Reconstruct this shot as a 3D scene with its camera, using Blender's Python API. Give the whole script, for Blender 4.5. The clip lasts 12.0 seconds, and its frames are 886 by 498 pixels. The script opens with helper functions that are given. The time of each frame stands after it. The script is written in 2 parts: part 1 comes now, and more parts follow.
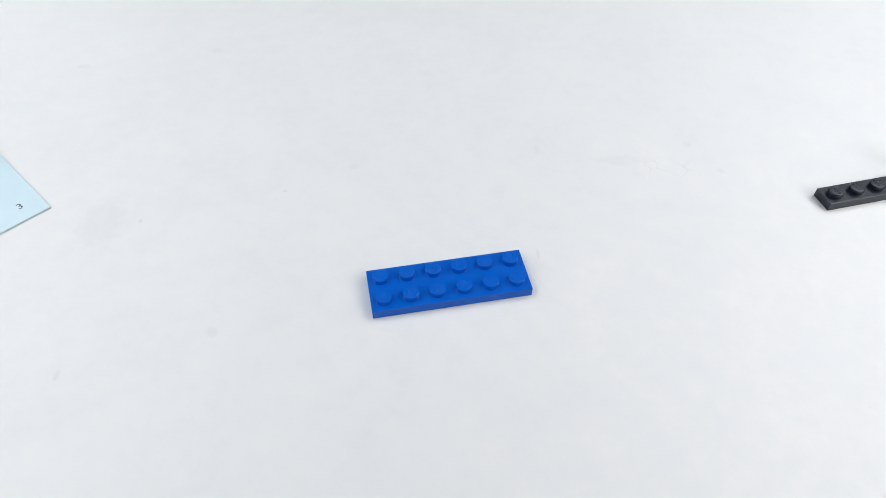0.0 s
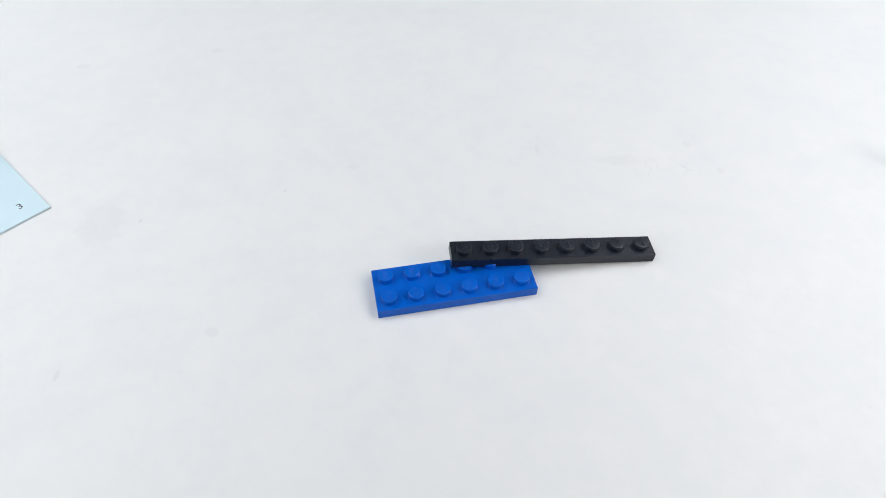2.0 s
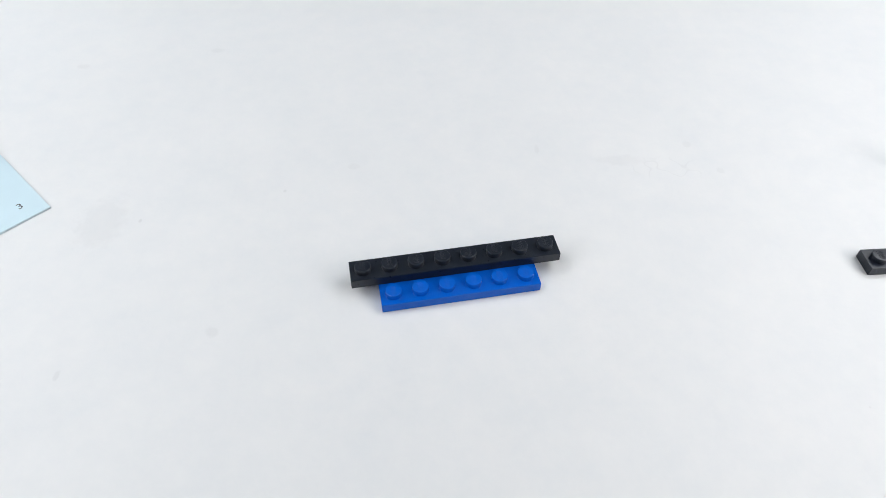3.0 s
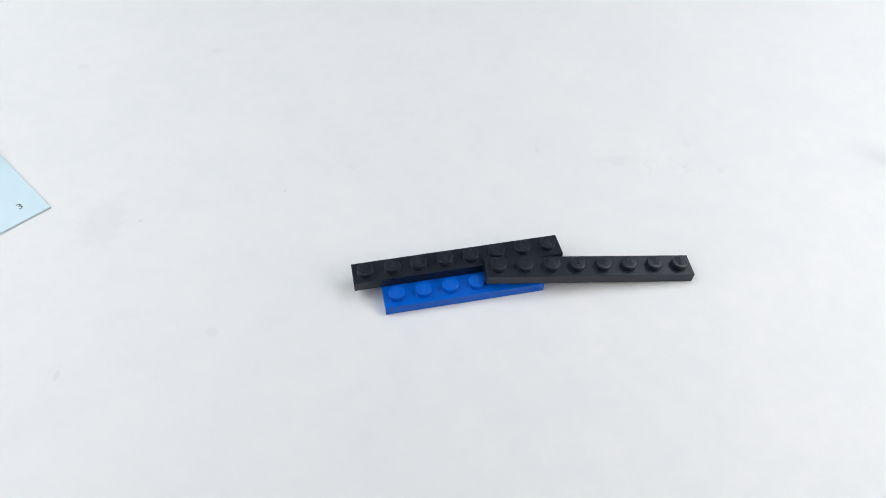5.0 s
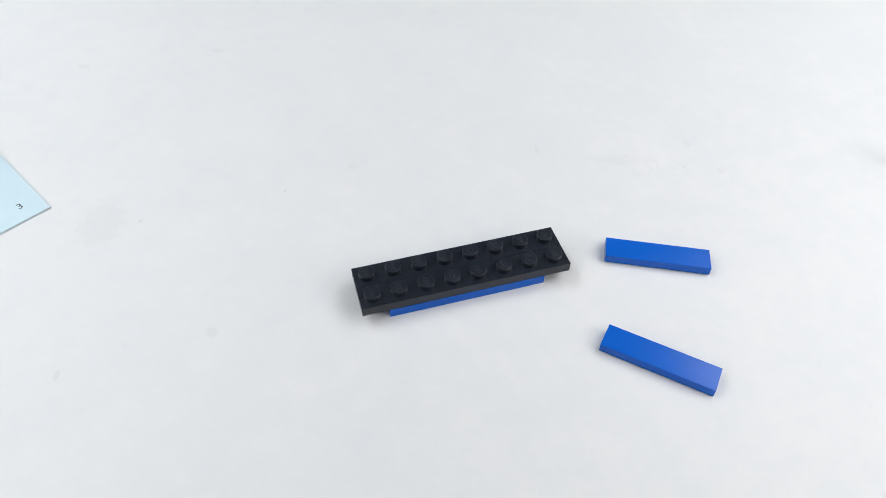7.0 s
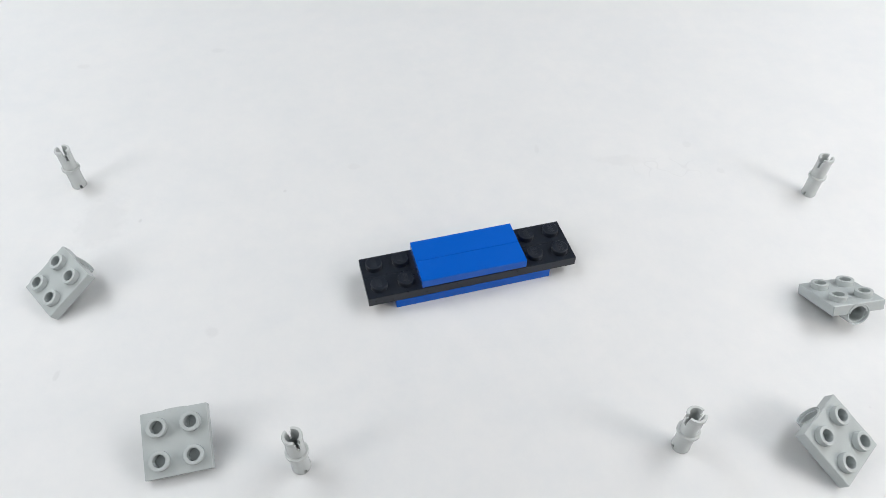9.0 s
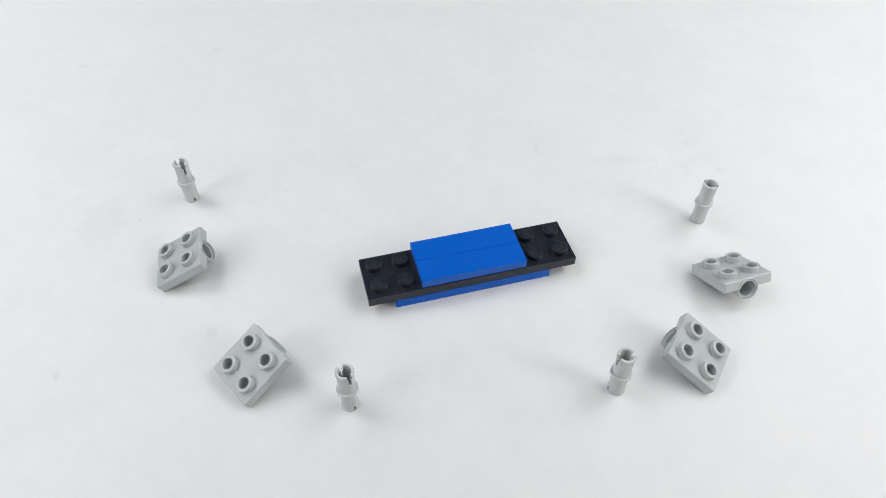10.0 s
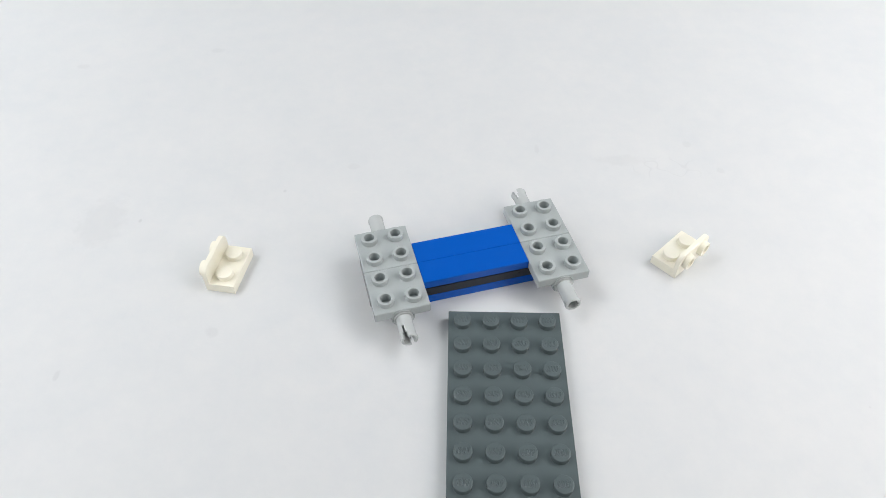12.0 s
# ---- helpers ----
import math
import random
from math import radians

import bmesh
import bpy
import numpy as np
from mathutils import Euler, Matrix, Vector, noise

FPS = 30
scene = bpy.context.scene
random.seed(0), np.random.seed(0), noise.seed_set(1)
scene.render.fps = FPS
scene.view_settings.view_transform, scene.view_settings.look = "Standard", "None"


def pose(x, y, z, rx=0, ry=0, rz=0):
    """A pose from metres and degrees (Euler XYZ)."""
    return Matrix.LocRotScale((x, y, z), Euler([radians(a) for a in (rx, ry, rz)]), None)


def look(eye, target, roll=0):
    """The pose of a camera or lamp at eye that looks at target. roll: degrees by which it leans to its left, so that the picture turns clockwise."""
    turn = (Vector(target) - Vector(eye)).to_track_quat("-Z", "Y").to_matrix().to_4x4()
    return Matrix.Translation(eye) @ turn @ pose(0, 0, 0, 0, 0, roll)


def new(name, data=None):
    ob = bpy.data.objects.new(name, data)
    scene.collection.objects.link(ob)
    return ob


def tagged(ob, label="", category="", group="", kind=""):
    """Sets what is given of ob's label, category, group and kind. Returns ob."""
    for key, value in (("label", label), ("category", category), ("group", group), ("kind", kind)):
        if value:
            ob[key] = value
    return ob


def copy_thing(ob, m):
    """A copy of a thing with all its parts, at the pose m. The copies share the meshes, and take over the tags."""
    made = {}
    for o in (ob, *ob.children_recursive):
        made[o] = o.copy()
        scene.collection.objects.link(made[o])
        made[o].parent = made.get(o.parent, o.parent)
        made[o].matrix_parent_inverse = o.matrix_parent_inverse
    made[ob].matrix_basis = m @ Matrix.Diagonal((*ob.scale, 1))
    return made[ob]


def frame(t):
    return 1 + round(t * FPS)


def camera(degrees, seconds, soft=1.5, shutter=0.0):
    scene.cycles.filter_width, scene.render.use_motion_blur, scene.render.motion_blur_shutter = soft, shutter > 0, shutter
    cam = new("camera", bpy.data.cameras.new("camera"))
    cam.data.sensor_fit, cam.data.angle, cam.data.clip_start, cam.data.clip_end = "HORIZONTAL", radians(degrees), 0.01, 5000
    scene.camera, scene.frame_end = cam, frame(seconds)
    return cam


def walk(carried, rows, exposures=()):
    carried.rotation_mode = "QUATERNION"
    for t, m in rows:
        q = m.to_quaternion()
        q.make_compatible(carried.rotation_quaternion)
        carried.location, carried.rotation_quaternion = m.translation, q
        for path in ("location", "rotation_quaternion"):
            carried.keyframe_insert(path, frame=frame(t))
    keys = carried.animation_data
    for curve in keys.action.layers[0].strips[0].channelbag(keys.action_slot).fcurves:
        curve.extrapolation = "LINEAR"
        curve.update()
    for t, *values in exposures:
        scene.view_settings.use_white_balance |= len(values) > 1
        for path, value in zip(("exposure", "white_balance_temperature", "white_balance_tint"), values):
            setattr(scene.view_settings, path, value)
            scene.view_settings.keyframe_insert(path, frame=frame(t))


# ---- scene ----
cam = camera(64.717, 12.0, soft=0.6)
EYE = (0.0, -0.14994, 0.16448)
walk(cam, [(0.0, look(EYE, (0, 0, 0), 0.4425)), (12.0, look(EYE, (0, 0, 0), 0.4425))],
     exposures=[(0.0, -0.12, 6380, 10), (7.3, -0.13, 6420, 10), (8.7, -0.185, 6480, 10), (12.0, -0.185, 6480, 10)])

# ---- world and lights ----
world = bpy.data.worlds.new("world")
scene.world = world
world.use_nodes = True
world.node_tree.nodes["Background"].inputs[0].default_value = (0.9, 0.95, 1.0, 1)
world.node_tree.nodes["Background"].inputs[1].default_value = 0.3


def area_lamp(name, place, target, sx, sy, watts, colour, spread_angle=180):
    data = bpy.data.lights.new(name, "AREA")
    data.shape, data.size, data.size_y = "RECTANGLE", sx, sy
    data.energy, data.color, data.spread = watts, colour, radians(spread_angle)
    ob = new(name, data)
    ob.matrix_world = look(place, target)
    return ob


area_lamp("desk_lamp_right", (0.44, -0.20, 0.25), (0.20, 0.03, 0), 0.18, 0.18, 0.67, (1.0, 0.94, 0.89), 130)
area_lamp("desk_lamp_left", (-0.44, -0.25, 0.27), (-0.20, 0.03, 0), 0.20, 0.20, 0.57, (0.99, 0.98, 0.965), 130)
area_lamp("softbox_right", (0.80, 0.30, 0.80), (0.80, 0.30, 0), 0.78, 0.72, 8.3, (0.97, 0.985, 1.0), 120)
# Added mirror of the right softbox, brightening the left; no source known there.
area_lamp("fill_panel_left", (-0.77, 0.30, 0.80), (-0.77, 0.30, 0), 0.78, 0.72, 7.4, (0.97, 0.985, 1.0), 120)
# Added overhead fill for front faces and rims; no such lamp is seen.
area_lamp("added_panel", (0.0, -0.90, 1.60), (0.0, -0.90, 0), 1.60, 0.80, 3.0, (0.96, 0.985, 1.0))
# Unseen panel added only to give glossy pieces at far right their sheen.
area_lamp("added_panel", (1.65, 1.68, 1.70), (1.65, 1.68, 0), 0.95, 0.90, 2.2, (0.96, 0.98, 1.0))

# ---- materials ----


def material(name):
    m = bpy.data.materials.new(name)
    m.use_nodes = True
    return m, m.node_tree.nodes, m.node_tree.links, m.node_tree.nodes["Principled BSDF"]


def maths(nodes, links, op, a, b=None, clamp=False):
    n = nodes.new("ShaderNodeMath")
    n.operation, n.use_clamp = op, clamp
    for i, v in enumerate((a, b)):
        if v is None:
            continue
        if isinstance(v, (int, float)):
            n.inputs[i].default_value = v
        else:
            links.new(v, n.inputs[i])
    return n.outputs[0]


def noise_tex(nodes, links, coord, scale, detail=3.0, rough=0.5):
    n = nodes.new("ShaderNodeTexNoise")
    n.inputs["Scale"].default_value = scale
    n.inputs["Detail"].default_value = detail
    n.inputs["Roughness"].default_value = rough
    links.new(coord, n.inputs["Vector"])
    return n.outputs["Fac"]


def spread(nodes, links, value, lo, hi, to_lo, to_hi):
    n = nodes.new("ShaderNodeMapRange")
    for i, v in enumerate((lo, hi, to_lo, to_hi)):
        n.inputs[i + 1].default_value = v
    links.new(value, n.inputs[0])
    return n.outputs[0]


def tint(nodes, links, fac, dark, light):
    n = nodes.new("ShaderNodeMix")
    n.data_type = "RGBA"
    links.new(fac, n.inputs[0])
    n.inputs[6].default_value = (*dark, 1)
    n.inputs[7].default_value = (*light, 1)
    return n.outputs[2]


def plastic(name, colour, rough=0.22, ior=1.46, wear=0.015, sub=0.0, relief=0.10):
    """Injection-moulded plastic: faint mottling, fine handling scratches, a barely uneven skin."""
    m, nodes, links, bsdf = material(name)
    coord = nodes.new("ShaderNodeTexCoord").outputs["Object"]
    big = noise_tex(nodes, links, coord, 90.0, 3)
    dark = tuple(c * (1 - wear) for c in colour)
    light = tuple(min(1.0, c * (1 + wear) + 0.002) for c in colour)
    links.new(tint(nodes, links, spread(nodes, links, big, 0.3, 0.7, 0, 1), dark, light), bsdf.inputs["Base Color"])
    fine = noise_tex(nodes, links, coord, 900.0, 4, 0.6)
    links.new(spread(nodes, links, fine, 0.3, 0.8, rough * 0.9, rough * 1.15), bsdf.inputs["Roughness"])
    stretch = nodes.new("ShaderNodeMapping")
    stretch.inputs["Scale"].default_value = (300, 5000, 300)
    stretch.inputs["Rotation"].default_value = (0, 0, 0.5)
    links.new(coord, stretch.inputs["Vector"])
    hair = noise_tex(nodes, links, stretch.outputs[0], 1.0, 2)
    skin = noise_tex(nodes, links, coord, 160.0, 2)
    total = maths(nodes, links, "ADD", maths(nodes, links, "MULTIPLY", skin, 1.0), maths(nodes, links, "MULTIPLY", hair, 0.12))
    bump = nodes.new("ShaderNodeBump")
    bump.inputs["Strength"].default_value = relief
    bump.inputs["Distance"].default_value = 0.00006
    links.new(total, bump.inputs["Height"])
    links.new(bump.outputs[0], bsdf.inputs["Normal"])
    bsdf.inputs["IOR"].default_value = ior
    if sub:
        bsdf.inputs["Subsurface Weight"].default_value = sub
        bsdf.inputs["Subsurface Radius"].default_value = (0.0012, 0.001, 0.0008)
        bsdf.inputs["Subsurface Scale"].default_value = 1.0
    return m


def table_material():
    """White laminate with faint clouding, grime smears, specks and a few scuffs."""
    m, nodes, links, bsdf = material("white_laminate")
    coord = nodes.new("ShaderNodeTexCoord").outputs["Object"]
    cloud = noise_tex(nodes, links, coord, 30.0, 5, 0.6)
    mott = noise_tex(nodes, links, coord, 130.0, 5, 0.65)
    base = maths(nodes, links, "ADD", spread(nodes, links, cloud, 0.3, 0.7, 0, 0.5), spread(nodes, links, mott, 0.3, 0.7, 0, 0.5))
    white = tint(nodes, links, base, (0.672, 0.694, 0.712), (0.738, 0.744, 0.748))
    # grime: centre x, y, half width, half height in mm, strength
    smears = [(-112, 10.5, 8.0, 12.5, 0.30), (-66, -33, 2.2, 1.8, 0.36), (-54.5, 26.5, 0.8, 0.8, 0.6), (-32, 39.5, 2.2, 1.8, 0.26),
              (-150, 101, 2.5, 2.0, 0.35), (98.5, 38.8, 1.4, 2.0, 0.3), (89.8, 53.5, 1.6, 2.0, 0.28), (34, 49.6, 0.9, 2.8, 0.3),
              (-105, -48, 0.9, 1.8, 0.5), (-99.8, 11.6, 0.6, 0.9, 0.75), (30, -2, 0.6, 2.2, 0.45), (64, 44, 9, 3, 0.25), (-97, 114, 3, 2, 0.3)]
    sep = nodes.new("ShaderNodeSeparateXYZ")
    links.new(coord, sep.inputs[0])
    warp = spread(nodes, links, noise_tex(nodes, links, coord, 350.0, 3), 0.2, 0.8, -0.4, 0.4)
    total = None
    for x, y, rx, ry, s in smears:
        dx = maths(nodes, links, "MULTIPLY", maths(nodes, links, "SUBTRACT", sep.outputs[0], x / 1000), 1000 / rx)
        dy = maths(nodes, links, "MULTIPLY", maths(nodes, links, "SUBTRACT", sep.outputs[1], y / 1000), 1000 / ry)
        d = maths(nodes, links, "SQRT", maths(nodes, links, "ADD", maths(nodes, links, "MULTIPLY", dx, dx), maths(nodes, links, "MULTIPLY", dy, dy)))
        v = spread(nodes, links, maths(nodes, links, "ADD", d, warp), 0.62, 1.12, s * 0.55, 0.0)
        total = v if total is None else maths(nodes, links, "MAXIMUM", total, v)
    # thin curling scuff near the far right
    dx = maths(nodes, links, "MULTIPLY", maths(nodes, links, "SUBTRACT", sep.outputs[0], 0.080), 1 / 0.016)
    dy = maths(nodes, links, "MULTIPLY", maths(nodes, links, "SUBTRACT", sep.outputs[1], 0.040), 1 / 0.006)
    d = maths(nodes, links, "SQRT", maths(nodes, links, "ADD", maths(nodes, links, "MULTIPLY", dx, dx), maths(nodes, links, "MULTIPLY", dy, dy)))
    ridge = maths(nodes, links, "ABSOLUTE", maths(nodes, links, "SUBTRACT", noise_tex(nodes, links, coord, 110.0, 1), 0.5))
    curl = maths(nodes, links, "MULTIPLY", spread(nodes, links, ridge, 0.0, 0.022, 0.2, 0.0), spread(nodes, links, d, 0.7, 1.1, 1.0, 0.0))
    total = maths(nodes, links, "MAXIMUM", total, curl)
    # scattered tiny specks
    voro = nodes.new("ShaderNodeTexVoronoi")
    voro.inputs["Scale"].default_value = 38.0
    links.new(coord, voro.inputs["Vector"])
    total = maths(nodes, links, "MAXIMUM", total, spread(nodes, links, voro.outputs["Distance"], 0.006, 0.016, 0.25, 0.0))
    soiled = nodes.new("ShaderNodeMix")
    soiled.data_type = "RGBA"
    links.new(total, soiled.inputs[0])
    links.new(white, soiled.inputs[6])
    soiled.inputs[7].default_value = (0.52, 0.53, 0.54, 1)
    links.new(soiled.outputs[2], bsdf.inputs["Base Color"])
    links.new(spread(nodes, links, mott, 0.3, 0.7, 0.42, 0.6), bsdf.inputs["Roughness"])
    bump = nodes.new("ShaderNodeBump")
    bump.inputs["Strength"].default_value = 0.15
    bump.inputs["Distance"].default_value = 0.0001
    links.new(noise_tex(nodes, links, coord, 700.0, 3), bump.inputs["Height"])
    links.new(bump.outputs[0], bsdf.inputs["Normal"])
    bsdf.inputs["Specular IOR Level"].default_value = 0.35
    return m


def plain(name, colour, rough, scale=40.0, vary=0.05):
    m, nodes, links, bsdf = material(name)
    coord = nodes.new("ShaderNodeTexCoord").outputs["Object"]
    n = noise_tex(nodes, links, coord, scale, 4)
    links.new(tint(nodes, links, spread(nodes, links, n, 0.3, 0.7, 0, 1), tuple(c * (1 - vary) for c in colour), tuple(min(1, c * (1 + vary)) for c in colour)), bsdf.inputs["Base Color"])
    bsdf.inputs["Roughness"].default_value = rough
    return m


BLUE = plastic("blue_plastic", (0.0005, 0.100, 0.53), 0.18, ior=1.37, relief=0.05)
BLACK = plastic("black_plastic", (0.0082, 0.0125, 0.0215), 0.30, relief=0.0015)
LIGHT_GREY = plastic("light_grey_plastic", (0.455, 0.495, 0.50), 0.22)
PALE_GREY = plastic("pale_grey_plastic", (0.54, 0.57, 0.572), 0.24)
DARK_GREY = plastic("dark_grey_plastic", (0.108, 0.138, 0.145), 0.19, relief=0.03)
WHITE = plastic("white_plastic", (0.97, 0.935, 0.80), 0.34, wear=0.004, relief=0.012)
TABLE = table_material()
PAPER_BLUE = plain("pale_blue_paper", (0.545, 0.70, 0.775), 0.35, 60.0, 0.02)
PAPER_WHITE = plain("grey_blue_paper", (0.56, 0.66, 0.72), 0.6, 300.0, 0.05)
INK = plain("dark_ink", (0.08, 0.09, 0.105), 0.5)
WALL = plain("wall_paint", (0.84, 0.84, 0.83), 0.8, 8.0, 0.02)
FLOOR = plain("floor_covering", (0.35, 0.33, 0.30), 0.6, 12.0, 0.08)

# ---- mesh building; lengths below are millimetres ----
MM = 0.001


def finish(bm, name, mat, smooth=24):
    bmesh.ops.recalc_face_normals(bm, faces=bm.faces)
    bmesh.ops.scale(bm, vec=(MM, MM, MM), verts=bm.verts)
    me = bpy.data.meshes.new(name)
    bm.to_mesh(me)
    bm.free()
    me.materials.append(mat)
    me.polygons.foreach_set("use_smooth", [True] * len(me.polygons))
    me.set_sharp_from_angle(angle=radians(smooth))
    return me


def part(name, mesh, parent, x=0, y=0, z=0, rx=0, ry=0, rz=0, label=""):
    ob = new(name, mesh)
    ob.parent = parent
    ob.matrix_basis = pose(x * MM, y * MM, z * MM, rx, ry, rz)
    return tagged(ob, label)


def box(bm, x0, x1, y0, y1, z0, z1):
    r = bmesh.ops.create_cube(bm, size=1.0, matrix=Matrix.LocRotScale(((x0 + x1) / 2, (y0 + y1) / 2, (z0 + z1) / 2), None, (x1 - x0, y1 - y0, z1 - z0)))
    return r["verts"]


def bevel_all(bm, verts, width, segments=2):
    edges = list({e for v in verts for e in v.link_edges})
    bmesh.ops.bevel(bm, geom=edges, offset=width, segments=segments + 1 if segments == 2 else segments, profile=0.5, affect="EDGES", clamp_overlap=True)


def moulded_body(nx, ny, height=3.2, round_edge=0.09):
    """A plate's shell, hollow below: nx by ny units of 8 mm, its bottom at z = 0."""
    bm = bmesh.new()
    hx, hy = nx * 4 - 0.035, ny * 4 - 0.035
    bevel_all(bm, box(bm, -hx, hx, -hy, hy, 0, height), round_edge, 1)
    bm.faces.ensure_lookup_table()
    below = max((f for f in bm.faces if f.normal.z < -0.9), key=lambda f: f.calc_area())
    inset = bmesh.ops.inset_region(bm, faces=[below], thickness=1.35)
    bmesh.ops.translate(bm, vec=(0, 0, height - 1.0), verts=below.verts)
    return bm


def lathe(bm, profile, segments=32, axis=None):
    """Turns a profile of (radius, z) about z; radius 0 closes an end."""
    m = axis or Matrix.Identity(4)
    rings = []
    for r, z in profile:
        if r < 1e-6:
            rings.append([bm.verts.new(m @ Vector((0, 0, z)))])
        else:
            rings.append([bm.verts.new(m @ Vector((r * math.cos(2 * math.pi * i / segments), r * math.sin(2 * math.pi * i / segments), z))) for i in range(segments)])
    for a, b in zip(rings, rings[1:]):
        for i in range(segments):
            j = (i + 1) % segments
            if len(a) == 1:
                bm.faces.new((a[0], b[i], b[j]))
            elif len(b) == 1:
                bm.faces.new((a[i], a[j], b[0]))
            else:
                bm.faces.new((a[i], a[j], b[j], b[i]))


def stud_mesh(name, mat, mark=1.0, turn=0.0):
    """A solid stud; its moulded mark is a row of four thin raised slanting rings, turned about the stud's axis."""
    bm = bmesh.new()
    rim = [(2.19 + 0.25 * math.cos(a), 1.45 + 0.25 * math.sin(a)) for a in np.linspace(0, math.pi / 2, 7)]
    lathe(bm, [(2.44, -0.05)] + rim + [(0, 1.7)], 36)
    swing = Matrix.Rotation(radians(turn), 4, "Z")
    corners = [(1, -0.55), (1, 0.55), (0.55, 1), (-0.55, 1), (-1, 0.55), (-1, -0.55), (-0.55, -1), (0.55, -1)]
    for k in range(4):
        cx = -1.26 + 0.84 * k
        loops = []
        for inward, lift in ((0.0, 0.0), (0.18, 0.105), (0.24, 0.105), (0.36, 0.02)):
            hw, hh = 0.42 - inward, 0.98 - inward
            loops.append([bm.verts.new(swing @ Vector((cx + u * hw + 0.26 * v * hh, v * hh, 1.696 + lift * mark))) for u, v in corners])
        for p, q in zip(loops, loops[1:]):
            for n in range(8):
                bm.faces.new((p[n], p[(n + 1) % 8], q[(n + 1) % 8], q[n]))
    return finish(bm, name, mat, 20)


def hollow_stud_mesh(name, mat, floor=True):
    bm = bmesh.new()
    lathe(bm, [(1.52, -1.35), (1.52, 1.56), (1.6, 1.66), (1.72, 1.7), (2.24, 1.7), (2.34, 1.67), (2.41, 1.60), (2.44, 1.5), (2.44, -0.05)], 36)
    if floor:
        lathe(bm, [(1.52, -1.35), (0, -1.35)], 36)
    return finish(bm, name, mat)


def dot_mesh(name, mat):
    bm = bmesh.new()
    lathe(bm, [(0.7, 0.0), (0.68, 0.26), (0.55, 0.34), (0, 0.34)], 16)
    return finish(bm, name, mat)


MESHES = {}


def shared(key, make):
    if key not in MESHES:
        MESHES[key] = make()
    return MESHES[key]


def plate(name, nx, ny, mat, label, group, gate=None, turn=90.0):
    """A studded building plate; its origin is the middle of its underside."""
    thing = tagged(new(name), label, "toy brick", group)
    part("body", finish(moulded_body(nx, ny), name + "_body", mat), thing)
    stud = shared("stud" + mat.name, lambda: stud_mesh("stud", mat, 1.0, turn))
    for j in range(ny):
        for i in range(nx):
            s = part("stud", stud, thing, 8 * i - 4 * nx + 4, 8 * j - 4 * ny + 4, 3.2)
            if (i, j) == gate:
                part("gate_mark", shared("dot" + mat.name, lambda: dot_mesh("gate_mark", mat)), s, 0, 0, 1.65)
    return thing


def tile(name, mat, label, group):
    thing = tagged(new(name), label, "toy brick", group)
    bm = moulded_body(4, 1, 2.9, 0.10)
    bmesh.ops.translate(bm, vec=(0, 0, 0.3), verts=bm.verts)
    part("body", finish(bm, "tile_body", mat), thing)
    bm = bmesh.new()
    bevel_all(bm, box(bm, -15.6, 15.6, -3.6, 3.6, 0, 0.5), 0.05, 1)
    below = max((f for f in bm.faces if f.normal.z < -0.9), key=lambda f: f.calc_area())
    bmesh.ops.inset_region(bm, faces=[below], thickness=1.0)
    bmesh.ops.translate(bm, vec=(0, 0, 0.45), verts=below.verts)
    part("foot_lip", finish(bm, "tile_lip", mat), thing)
    return thing


def bored_body():
    """The 2 by 2 shell with a round bore for a pin through its -y wall."""
    shell = new("shell", finish(moulded_body(2, 2, 3.2, 0.2), "pin_plate_shell", LIGHT_GREY))
    bm = bmesh.new()
    lathe(bm, [(0, 4.0), (2.5, 4.0), (2.5, 12.0), (0, 12.0)], 40, Matrix.Translation((0, 0, -0.32)) @ Matrix.Rotation(radians(90), 4, "X"))
    for x in (-4, 4):
        for y in (-4, 4):
            lathe(bm, [(0, 1.8), (1.54, 1.8), (1.54, 4.0), (0, 4.0)], 36, Matrix.Translation((x, y, -0.02)))
    cutter = new("cutter", finish(bm, "cutter", LIGHT_GREY))
    cut = shell.modifiers.new("bore", "BOOLEAN")
    cut.object, cut.operation, cut.solver = cutter, "DIFFERENCE", "EXACT"
    mesh = bpy.data.meshes.new_from_object(shell.evaluated_get(bpy.context.evaluated_depsgraph_get()))
    mesh.name = "pin_plate_body"
    mesh.set_sharp_from_angle(angle=radians(24))
    bpy.data.objects.remove(shell)
    bpy.data.objects.remove(cutter)
    return mesh


def pin_plate(name, label, group):
    """A 2 by 2 plate with hollow studs and a pin socket under the edge that faces -y."""
    thing = tagged(new(name), label, "toy brick", group)
    part("body", shared("pin_plate_body", bored_body), thing)
    stud = shared("hollow_grey", lambda: hollow_stud_mesh("hollow_stud", LIGHT_GREY))
    for i in (-4, 4):
        for j in (-4, 4):
            part("hollow_stud", stud, thing, i, j, 3.2)

    def socket():
        bm = bmesh.new()
        turn = Matrix.Translation((0, 0, -0.3)) @ Matrix.Rotation(radians(90), 4, "X")
        lathe(bm, [(2.45, 0.6), (2.45, 7.4), (2.95, 7.45), (3.0, 8.1), (3.08, 8.2), (3.28, 8.2), (3.36, 8.1), (3.36, 0.5), (2.45, 0.5), (2.45, 0.6)], 40, turn)
        return finish(bm, "pin_socket", LIGHT_GREY)

    part("pin_socket", shared("socket", socket), thing)

    def web():
        bm = bmesh.new()
        for x0, x1 in ((-3.3, -2.5), (2.5, 3.3)):
            bevel_all(bm, box(bm, x0, x1, -7.4, -0.7, 0.3, 2.25), 0.05, 1)
        return finish(bm, "socket_web", LIGHT_GREY)

    part("socket_web", shared("web", web), thing)
    return thing


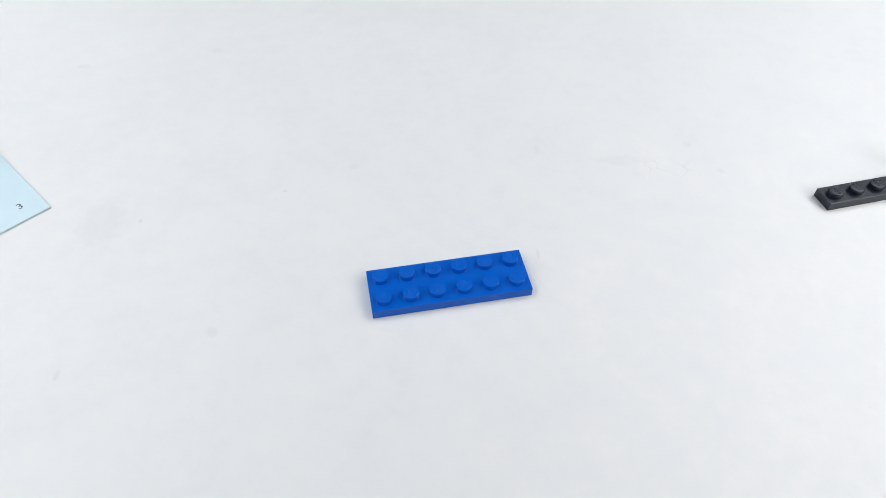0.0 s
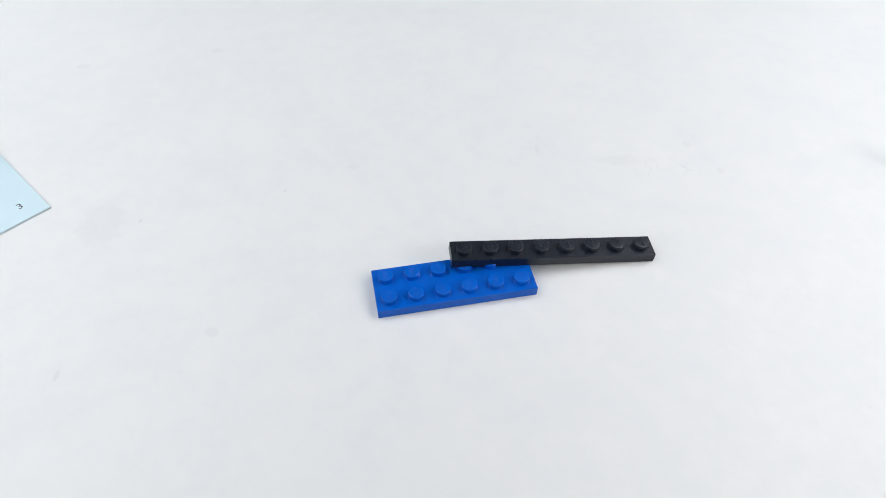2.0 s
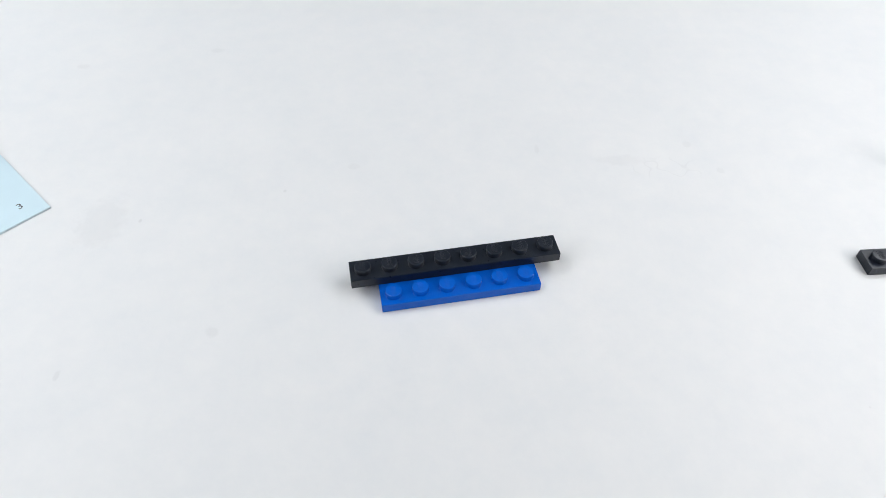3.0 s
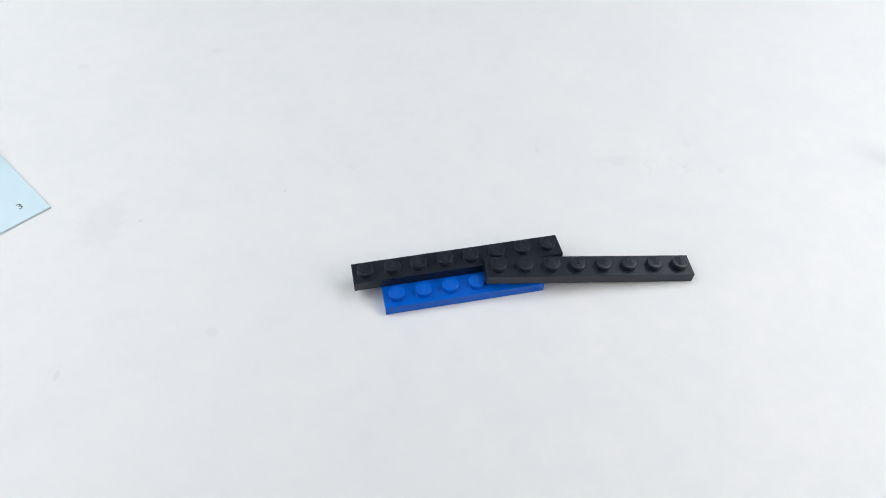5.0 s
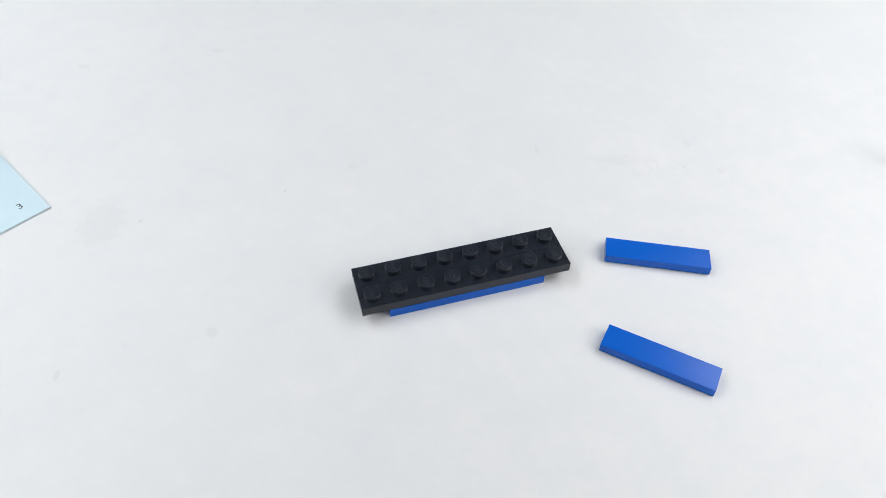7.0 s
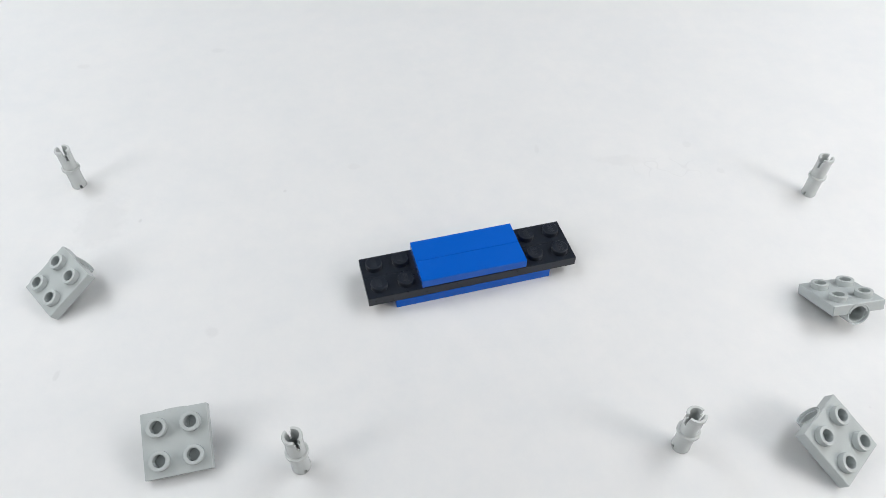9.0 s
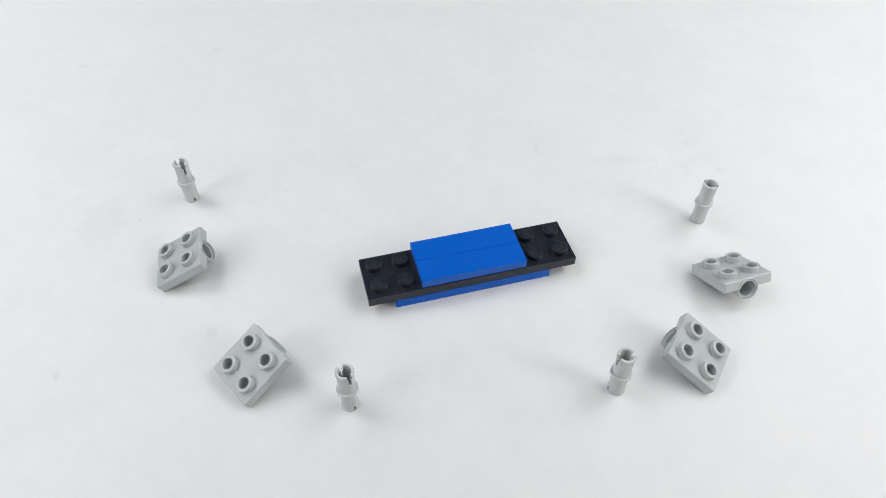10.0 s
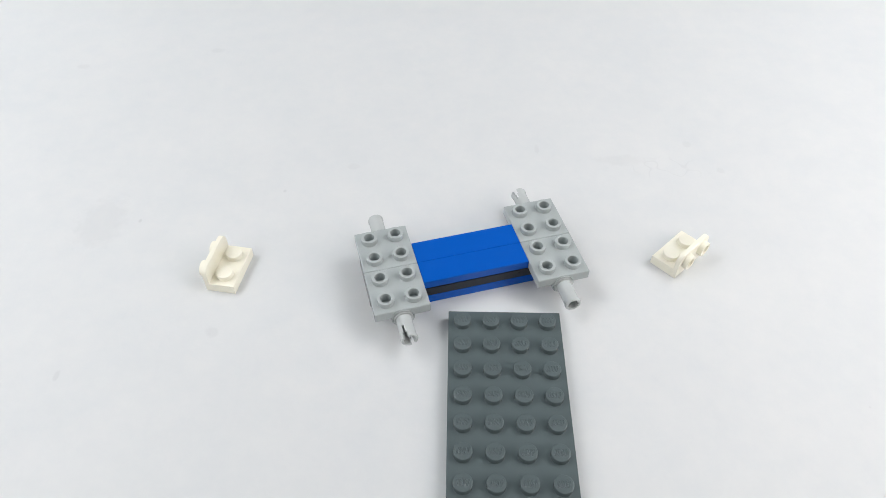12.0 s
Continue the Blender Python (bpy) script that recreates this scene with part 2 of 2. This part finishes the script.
def polar_solid(cells_r, zs, keep, segments=40):
    """A turned hollow solid from angular cells; cells_r gives the inner and outer radius at each height of zs; keep(i, k) leaves a cell out."""
    bm = bmesh.new()
    verts = {}

    def vert(i, k, outer):
        key = (i % segments, k, outer)
        if key not in verts:
            a = 2 * math.pi * (i % segments) / segments
            r = cells_r[k][1 if outer else 0]
            verts[key] = bm.verts.new((r * math.cos(a), r * math.sin(a), zs[k]))
        return verts[key]

    n = len(zs) - 1
    there = lambda i, k: 0 <= k < n and keep(i % segments, k)
    for i in range(segments):
        for k in range(n):
            if not there(i, k):
                continue
            v = lambda a, b, o: vert(i + a, k + b, o)
            bm.faces.new((v(0, 0, 1), v(1, 0, 1), v(1, 1, 1), v(0, 1, 1)))
            bm.faces.new((v(0, 0, 0), v(0, 1, 0), v(1, 1, 0), v(1, 0, 0)))
            if not there(i, k - 1):
                bm.faces.new((v(0, 0, 0), v(1, 0, 0), v(1, 0, 1), v(0, 0, 1)))
            if not there(i, k + 1):
                bm.faces.new((v(0, 1, 0), v(0, 1, 1), v(1, 1, 1), v(1, 1, 0)))
            if not there(i - 1, k):
                bm.faces.new((v(0, 0, 0), v(0, 0, 1), v(0, 1, 1), v(0, 1, 0)))
            if not there(i + 1, k):
                bm.faces.new((v(1, 0, 0), v(1, 1, 0), v(1, 1, 1), v(1, 0, 1)))
    return bm


def connector_pin(name, label, group):
    """A slotted hollow pin that stands on z = 0, 16 mm long; its slots open towards +x and -x."""
    thing = tagged(new(name), label, "toy pin", group)

    def half(zs, rr, slots):
        """slots: the first and last height and the cells left out on either side of each opening."""
        gap = lambda i, k: any(lo <= k < hi and i % 20 in cells for lo, hi, cells in slots)
        return finish(polar_solid(rr, zs, lambda i, k: not gap(i, k)), "pin_half", PALE_GREY)

    low = lambda: half([0, 0.35, 0.9, 1.5, 3.9, 7.6], [(1.6, 2.25), (1.6, 2.38), (1.6, 2.38), (1.6, 2.24), (1.6, 2.24), (1.6, 2.24)], [(1, 3, (19, 0))])
    high = lambda: half([0, 0.3, 0.8, 1.2, 1.7, 4.0, 7.6], [(1.72, 2.3), (1.66, 2.46), (1.6, 2.46), (1.6, 2.3), (1.6, 2.24), (1.6, 2.24), (1.6, 2.24)],
                        [(0, 4, (18, 19, 0, 1)), (4, 5, (19, 0))])
    part("shank", shared("pin_low", low), thing)
    part("split_end", shared("pin_high", high), thing, 0, 0, 16, 180)

    def collar():
        bm = bmesh.new()
        lathe(bm, [(1.6, 7.5), (2.7, 7.5), (2.88, 7.62), (2.88, 8.38), (2.7, 8.5), (1.6, 8.5), (1.6, 7.5)], 32)
        return finish(bm, "collar", PALE_GREY)

    part("collar", shared("collar", collar), thing)
    return thing


def bracket(name, label, group):
    """A 1 by 2 plate with an upright panel along its -y edge that carries two hollow studs."""
    thing = tagged(new(name), label, "toy brick", group)
    part("base", shared("bracket_base", lambda: finish(moulded_body(2, 1), "bracket_base", WHITE)), thing)
    stud = shared("stud_white", lambda: stud_mesh("stud", WHITE, 0.15))
    hollow = shared("hollow_white", lambda: hollow_stud_mesh("hollow_stud", WHITE, True))
    for i in (-4, 4):
        part("stud", stud, thing, i, 0, 3.2)

    def panel():
        bm = bmesh.new()
        outline = [(-7.9, 0.0), (7.9, 0.0), (7.9, 6.1)]
        outline += [(5.3 + 2.6 * math.cos(a), 6.3 + 2.6 * math.sin(a)) for a in np.linspace(0, math.pi / 2, 7)]
        outline += [(-5.3 + 2.6 * math.cos(a), 6.3 + 2.6 * math.sin(a)) for a in np.linspace(math.pi / 2, math.pi, 7)]
        outline += [(-7.9, 6.1)]
        face = bm.faces.new([bm.verts.new((x, -3.6, z)) for x, z in outline])
        out = bmesh.ops.extrude_face_region(bm, geom=[face])
        bmesh.ops.translate(bm, vec=(0, -1.45, 0), verts=[g for g in out["geom"] if isinstance(g, bmesh.types.BMVert)])
        rim = [e for e in bm.edges if abs(e.verts[0].co.y - e.verts[1].co.y) < 1e-4]
        bmesh.ops.bevel(bm, geom=rim, offset=0.12, segments=2, profile=0.5, affect="EDGES", clamp_overlap=True)
        return finish(bm, "upright_panel", WHITE)

    p = part("upright_panel", shared("bracket_panel", panel), thing)
    for i in (-4, 4):
        part("hollow_stud", hollow, p, i, -5.0, 5.4, 90)
    return thing


# ---- the room and the table ----


def slab(name, x0, x1, y0, y1, z0, z1, mat, label, category, round_edge=0.0):
    bm = bmesh.new()
    vs = box(bm, x0 * 1000, x1 * 1000, y0 * 1000, y1 * 1000, z0 * 1000, z1 * 1000)
    if round_edge:
        bevel_all(bm, vs, round_edge, 3)
    return tagged(new(name, finish(bm, name, mat)), label, category, kind="structure")


def white_table():
    """A laminate top on four square legs; the top's surface is z = 0."""
    thing = tagged(new("table"), "white laminate table with faint grime and scuffs on top", "table")
    bm = bmesh.new()
    bevel_all(bm, box(bm, -750, 750, -420, 480, -28, 0), 2.0, 3)
    part("table_top", finish(bm, "table_top", TABLE), thing)
    bm = bmesh.new()
    bevel_all(bm, box(bm, -22, 22, -22, 22, -750, -28), 2.0, 1)
    leg = finish(bm, "leg", WALL)
    for x in (-700, 700):
        for y in (-370, 430):
            part("leg", leg, thing, x, y, 0)
    return thing


white_table()
slab("floor", -2.2, 2.2, -2.2, 2.2, -0.80, -0.75, FLOOR, "plain floor under the table", "floor")
slab("wall_north", -2.2, 2.2, 2.2, 2.3, -0.75, 1.75, WALL, "plain painted wall of the room", "wall")
slab("wall_south", -2.2, 2.2, -2.3, -2.2, -0.75, 1.75, WALL, "plain painted wall of the room", "wall")
slab("wall_west", -2.3, -2.2, -2.2, 2.2, -0.75, 1.75, WALL, "plain painted wall of the room", "wall")
slab("wall_east", 2.2, 2.3, -2.2, 2.2, -0.75, 1.75, WALL, "plain painted wall of the room", "wall")
slab("ceiling", -2.2, 2.2, -2.2, 2.2, 1.75, 1.8, WALL, "plain white ceiling of the room", "ceiling")

# ---- the instruction booklet ----


def booklet():
    """Its origin is the lower outer corner; the page runs towards -x and +y."""
    thing = tagged(new("instruction_booklet"), "thin stapled instruction booklet with pale blue pages on the table", "booklet")

    def sheet(z0, z1, grow):
        bm = bmesh.new()
        bevel_all(bm, box(bm, -140 - grow, grow, -grow, 200 + grow, z0, z1), 0.03, 1)
        return bm

    part("page_block", finish(sheet(0.05, 0.62, 0.0), "page_block", PAPER_WHITE), thing, label="grey-blue trimmed page edges")
    part("top_page", finish(sheet(0.63, 0.74, -0.1), "top_page", PAPER_BLUE), thing, label="pale blue printed page")
    text = bpy.data.curves.new("page_number", "FONT")
    text.body, text.size, text.extrude = "3", 0.0042, 0.00002
    text.align_x, text.align_y = "CENTER", "CENTER"
    text.materials.append(INK)
    ob = new("page_number", text)
    ob.parent = thing
    ob.matrix_basis = pose(-7.1 * MM, 7.4 * MM, 0.77 * MM)
    return thing


BOOKLET = booklet()

# ---- the building pieces ----
BLUE_PLATE = plate("blue_plate", 6, 2, BLUE, "glossy blue two by six toy plate on the table", "", gate=(2, 1))
BLACK_BACK = plate("black_plate", 8, 1, BLACK, "glossy black one by eight toy plate", "black plates", gate=(4, 0))
BLACK_FRONT = plate("black_plate", 8, 1, BLACK, "glossy black one by eight toy plate", "black plates", gate=(3, 0))
TILE_BACK = tile("blue_tile", BLUE, "smooth glossy blue one by four tile", "blue tiles")
TILE_FRONT = tile("blue_tile", BLUE, "smooth glossy blue one by four tile", "blue tiles")
SOCKETS = [pin_plate("pin_hole_plate", "light grey two by two plate with hollow studs and pin hole", "pin hole plates")]
SOCKETS += [copy_thing(SOCKETS[0], pose(0, 0, 0)) for _ in range(3)]
PINS = [connector_pin("connector_pin", "pale grey slotted connector pin with a collar", "connector pins")]
PINS += [copy_thing(PINS[0], pose(0, 0, 0)) for _ in range(3)]
BRACKETS = [bracket("bracket", "creamy white one by two angle bracket with studs", "brackets")]
BRACKETS += [copy_thing(BRACKETS[0], pose(0, 0, 0))]
GREY_PLATE = plate("dark_grey_plate", 4, 8, DARK_GREY, "satin dark grey four by eight toy plate", "", gate=(2, 5), turn=0.0)

# ---- how the pieces are shifted, step by step ----


def at(x, y, z=0.0, rx=0.0, ry=0.0, rz=0.0):
    return pose(x * MM, y * MM, z * MM, rx, ry, rz)


def stops(steps):
    """Holds each pose until the next one is taken, a thirtieth of a second later."""
    starts = [math.ceil(t * FPS - 1e-6) for t, _ in steps]
    rows = []
    for k, (_, m) in enumerate(steps):
        rows.append((starts[k] / FPS, m))
        last = starts[k + 1] - 1 if k + 1 < len(steps) else round(12.0 * FPS)
        if last > starts[k]:
            rows.append((last / FPS, m))
    return rows


def chassis_steps():
    """The blue plate's poses, which all that is pressed onto it follow."""
    rows = [(0.0, 1.72, -15.30, 11.19), (1.95, 3.27, -15.10, 11.25), (2.2, 2.84, -14.72, 11.41), (2.45, 3.06, -14.93, 11.52),
            (2.7, 4.47, -13.20, 10.75), (4.7, 5.35, -13.85, 11.62), (4.95, 5.32, -13.65, 11.65), (5.2, 5.30, -13.25, 12.0),
            (5.45, 5.45, -11.75, 15.5), (5.7, 5.55, -12.67, 16.36), (7.95, 6.6, -11.0, 15.9), (8.2, 7.45, -9.60, 15.42), (10.2, 7.907, -9.972, 15.39)]
    return [(t, at(x, y, 0, 0, 0, rz)) for t, x, y, rz in rows]


def pressed(since, local):
    """The chassis poses from a time on, with a place on the chassis."""
    rows = chassis_steps()
    now = [m for t, m in rows if t <= since][-1]
    return [(since, now @ local)] + [(t, m @ local) for t, m in rows if t > since]


def motions():
    walk(BLUE_PLATE, stops(chassis_steps()))
    walk(BLACK_BACK, stops([
        (0.0, at(159.2, 30.3, 0, 0, 0, 13.96)), (0.2, at(139.4, 25.4, 0, 0, 0, 6.13)), (0.45, at(113.5, 21.5, 0, 0, 0, 6.53)),
        (0.7, at(99.2, 14.65, 0, 0, 0, 17.24)), (0.95, at(79.7, 10.3, 0, 0, 0, 14.5)), (1.2, at(66.1, 4.76, 0, 0, 0, 11.95)),
        (1.45, at(57.7, 2.57, 0, 0, 0, 14.57)), (1.7, at(48.8, -0.45, 2.4, 0, 4.4, 13.31)), (1.95, at(33.8, -4.35, 2.4, 0, 4.4, 6.79)),
        (2.2, at(26.6, -6.5, 3.1, 0, 3.0, 5.7)), (2.45, at(4.02, -11.9, 4.9, 0, 0, 11.55))] + pressed(2.7, at(0, 4, 3.2))))
    walk(BLACK_FRONT, stops([
        (0.0, at(215, -3.3, 0, 0, 0, 4.3)), (2.95, at(162.8, -3.3, 0, 0, 0, 4.33)), (3.2, at(148.2, -4.25, 0, 0, 0, 11.3)),
        (3.45, at(132, -5.4, 0, 0, 0, 9.5)), (3.7, at(116, -6.6, 0, 0, 0, 8.5)), (3.95, at(100, -7.8, 0, 0, 0, 7.5)),
        (4.2, at(84, -8.8, 0, 0, 0, 6.8)), (4.45, at(68, -9.8, 0, 0, 0, 6.2)), (4.7, at(51.9, -10.66, 2.4, 0, 4.4, 5.95)),
        (4.95, at(44.05, -11.48, 2.4, 0, 4.4, 5.23)), (5.2, at(30.9, -10.08, 2.48, 0, 6.74, 8.97)),
        (5.45, at(16.15, -12.2, 3.7, 0, 0, 15.5))] + pressed(5.7, at(0, -4, 3.2))))
    walk(TILE_BACK, stops([
        (0.0, at(190, -25, 0, 0, 0, 0)), (5.95, at(146.5, -11.95, 0, 0, 0, 0)), (6.2, at(120.1, -5.1, 0, 0, 0, 2.29)), (6.45, at(100.9, -2.58, 0, 0, 0, 4.59)),
        (6.7, at(83.6, -6.35, 0, 0, 0, 6.68)), (6.95, at(66.9, -3.75, 0, 0, 0, -9.24)), (7.2, at(60.3, -5.25, 0, 0, 0, -8.0)),
        (7.45, at(54.5, -4.4, 0, 0, 0, -2.0)), (7.7, at(20, -4.6, 8.1, 0, 0, 11))] + pressed(7.95, at(0, 4, 6.4))))
    walk(TILE_FRONT, stops([
        (0.0, at(150, -92, 0, 0, 0, -20)), (5.95, at(123, -71.2, 0, 0, 0, -20)), (6.2, at(109, -61, 0, 0, 0, -20)), (6.45, at(85.0, -57.2, 0, 0, 0, -23.9)),
        (6.7, at(71.1, -48.4, 0, 0, 0, -24.3)), (6.95, at(60.0, -42.1, 0, 0, 0, -27.2)), (7.2, at(41.95, -34.7, 0, 0, 0, -27.3)),
        (7.45, at(28, -30.5, 0, 0, 0, -12)), (7.7, at(18, -14.5, 8.1, 0, 0, 8))] + pressed(7.95, at(0, -4, 6.4))))
    walk(BOOKLET, stops([
        (0.0, at(-131.2, 17.1, 0, 0, 0, 46.7)), (7.7, at(-146, 19, 0, 0, 0, 47.5)), (7.95, at(-168, 22, 0, 0, 0, 48.5)), (8.2, at(-200, 26, 0, 0, 0, 49))]))

    flat = 3.49
    lean = lambda x, y, rz: at(x, y, flat, -25.9, 0, rz)
    home = chassis_steps()[-1][1]
    scattered = [
        [(0.0, -168, -30, 168), (8.45, -138, -26.5, 165), (8.7, -121.6, -22.1, 155.1), (8.95, -112.2, -18.5, 136.2), (9.2, -103.9, -14.8, 100.2), (9.45, -97.0, -14.4, 108.9), (9.7, -85.1, -10.5, 112.0), (9.95, -78.6, -9.2, 103.7)],
        [(0.0, -80, -108, 190), (8.45, -74, -86, 190), (8.7, -69.2, -76.1, 191.8), (8.95, -65.1, -68.6, 193.3), (9.2, -62.0, -61.5, 161.9), (9.45, -60.4, -54.8, 164.2), (9.7, -56.5, -51.3, 148.5), (9.95, -50.3, -46.5, 132.9)],
        [(0.0, 162, -27, 13), (8.45, 134, -25, 13), (8.7, 123.0, -23.6, 12.0), (8.95, 116.2, -22.6, 10.2), (9.2, 109.9, -22.2, 8.5), (9.45, 99.5, -14.3, 20.4), (9.7, 92.4, -13.3, 22.0), (9.95, 86.6, -13.9, 18.1)],
        [(0.0, 118, -108, -152), (8.45, 110, -84, -150), (8.7, 102.3, -73.6, -145.6), (8.95, 97.4, -67.1, -135.5), (9.2, 90.4, -64.3, -114.6), (9.45, 85.0, -52.4, -109.6), (9.7, 75.8, -47.1, -114.9), (9.95, 68.8, -41.7, -121.2)]]
    # socket side, place on the chassis, halfway pose on the way up
    seats = [(-24, -8, 0, (-48, -12, 14, -12, 0, 60)), (-24, 8, 180, (-34, -22, 16, -12, 0, 165)), (24, -8, 0, (58, -13, 14, -12, 0, 17)), (24, 8, 180, (52, -20, 16, -12, 0, -143))]
    for thing, rows, (sx, sy, turn, mid) in zip(SOCKETS, scattered, seats):
        walk(thing, stops([(t, lean(x, y, rz)) for t, x, y, rz in rows] + [(10.1667, at(*mid)), (10.2, home @ at(sx, sy, 6.4, 0, 0, turn))]))

    upright = [
        [(0.0, -168, 30, -50), (8.45, -142, 29.5, -50), (8.7, -130.5, 29.1, -50), (8.95, -125.8, 28.6, -50), (9.2, -122.4, 28.9, -45), (9.45, -104.0, 29.7, -115), (9.7, -92.4, 27.0, -145), (9.95, -85.3, 22.5, -226)],
        [(0.0, 170, 36, -110), (8.45, 147, 33, -110), (8.7, 135.2, 30.6, -112), (8.95, 125.7, 27.4, -152), (9.2, 120.6, 27.9, -150), (9.45, 103.7, 22.1, -215), (9.7, 93.8, 18.0, -165), (9.95, 84.3, 14.2, -212)],
        [(0.0, -39, -104, -55), (8.45, -37, -84, -55), (8.7, -35.1, -75.5, -55), (8.95, -34.6, -73.2, -52), (9.2, -34.3, -68.4, -55), (9.45, -33.9, -65.2, -45), (9.7, -27.6, -59.0, -45), (9.95, -24.2, -55.8, -50)],
        [(0.0, 66, -104, -160), (8.45, 63.5, -80, -160), (8.7, 61.7, -69.9, -160), (8.95, 60.6, -66.9, -165), (9.2, 59.8, -64.0, -142), (9.45, 58.6, -58.9, -152), (9.7, 50.3, -55.5, -132), (9.95, 46.8, -50.4, -165)]]
    # place on the chassis, the way it points, turn about its own axis, which end goes in first (its height above the shank's foot), halfway place
    sockets = [(-24, 8, -90, -30, 16, (-55, 15, 8)), (24, 8, -90, -130, 0, (55, 8, 8)), (-24, -8, 90, 120, 0, (-22, -44, 8)), (24, -8, 90, -15, 16, (38, -38, 8))]
    for thing, rows, (sx, sy, fall, spin, first, (mx, my, mz)) in zip(PINS, upright, sockets):
        end = home @ at(sx, sy, 6.1, fall, 0, 0) @ at(0, 0, first, 180 if first else 0, 0, spin)
        start = at(*rows[-1][1:3], 0, 0, 0, rows[-1][3])
        a, b = start.to_quaternion(), end.to_quaternion()
        lifted = [(10.1 + k / 30, Matrix.LocRotScale((mx * MM, my * MM, mz * MM), a.slerp(b, k / 3), None)) for k in (1, 2)]
        walk(thing, stops([(t, at(x, y, 0, 0, 0, rz)) for t, x, y, rz in rows] + lifted + [(10.2, end)]))

    walk(BRACKETS[0], stops([
        (0.0, at(-190, -28, 0, 0, 0, -84)), (10.45, at(-129.1, -22.4, 0, 0, 0, -84)), (10.7, at(-119.6, -21.1, 0, 0, 0, -92)), (10.95, at(-107.8, -18.8, 0, 0, 0, -92)),
        (11.2, at(-94.5, -17.0, 0, 0, 0, -97)), (11.45, at(-84.2, -14.6, 0, 0, 0, -101)), (11.7, at(-74.5, -13.9, 0, 0, 0, -108)), (11.95, at(-64.8, -10.4, 0, 0, 0, -99))]))
    walk(BRACKETS[1], stops([
        (0.0, at(190, -48, 0, 0, 0, 60)), (10.45, at(132.7, -12.1, 0, 0, 0, 60)), (10.7, at(127.6, -9.0, 0, 0, 0, 57.8)), (10.95, at(121.1, -5.6, 0, 0, 0, 24.0)),
        (11.2, at(107.0, -2.7, 0, 0, 0, 28.8)), (11.45, at(94.9, -6.9, 0, 0, 0, 44.0)), (11.7, at(81.6, -4.9, 0, 0, 0, 48.2)), (11.95, at(73.4, -2.4, 0, 0, 0, 43.5))]))
    slide = [(0.0, 11, -125, 0), (10.2, 11, -88, 0), (10.45, 11.1, -78.65, 0.67), (10.7, 11.29, -71.08, -1.07), (10.95, 10.15, -62.37, -0.2),
             (11.2, 8.36, -55.51, 2.06), (11.45, 10.47, -47.6, -1.41), (11.7, 14.21, -38.08, -0.22), (11.95, 17.73, -27.3, -0.675)]
    walk(GREY_PLATE, stops([(t, at(x, y, 0, 0, 0, rz) @ at(0, -32)) for t, x, y, rz in slide]))


motions()
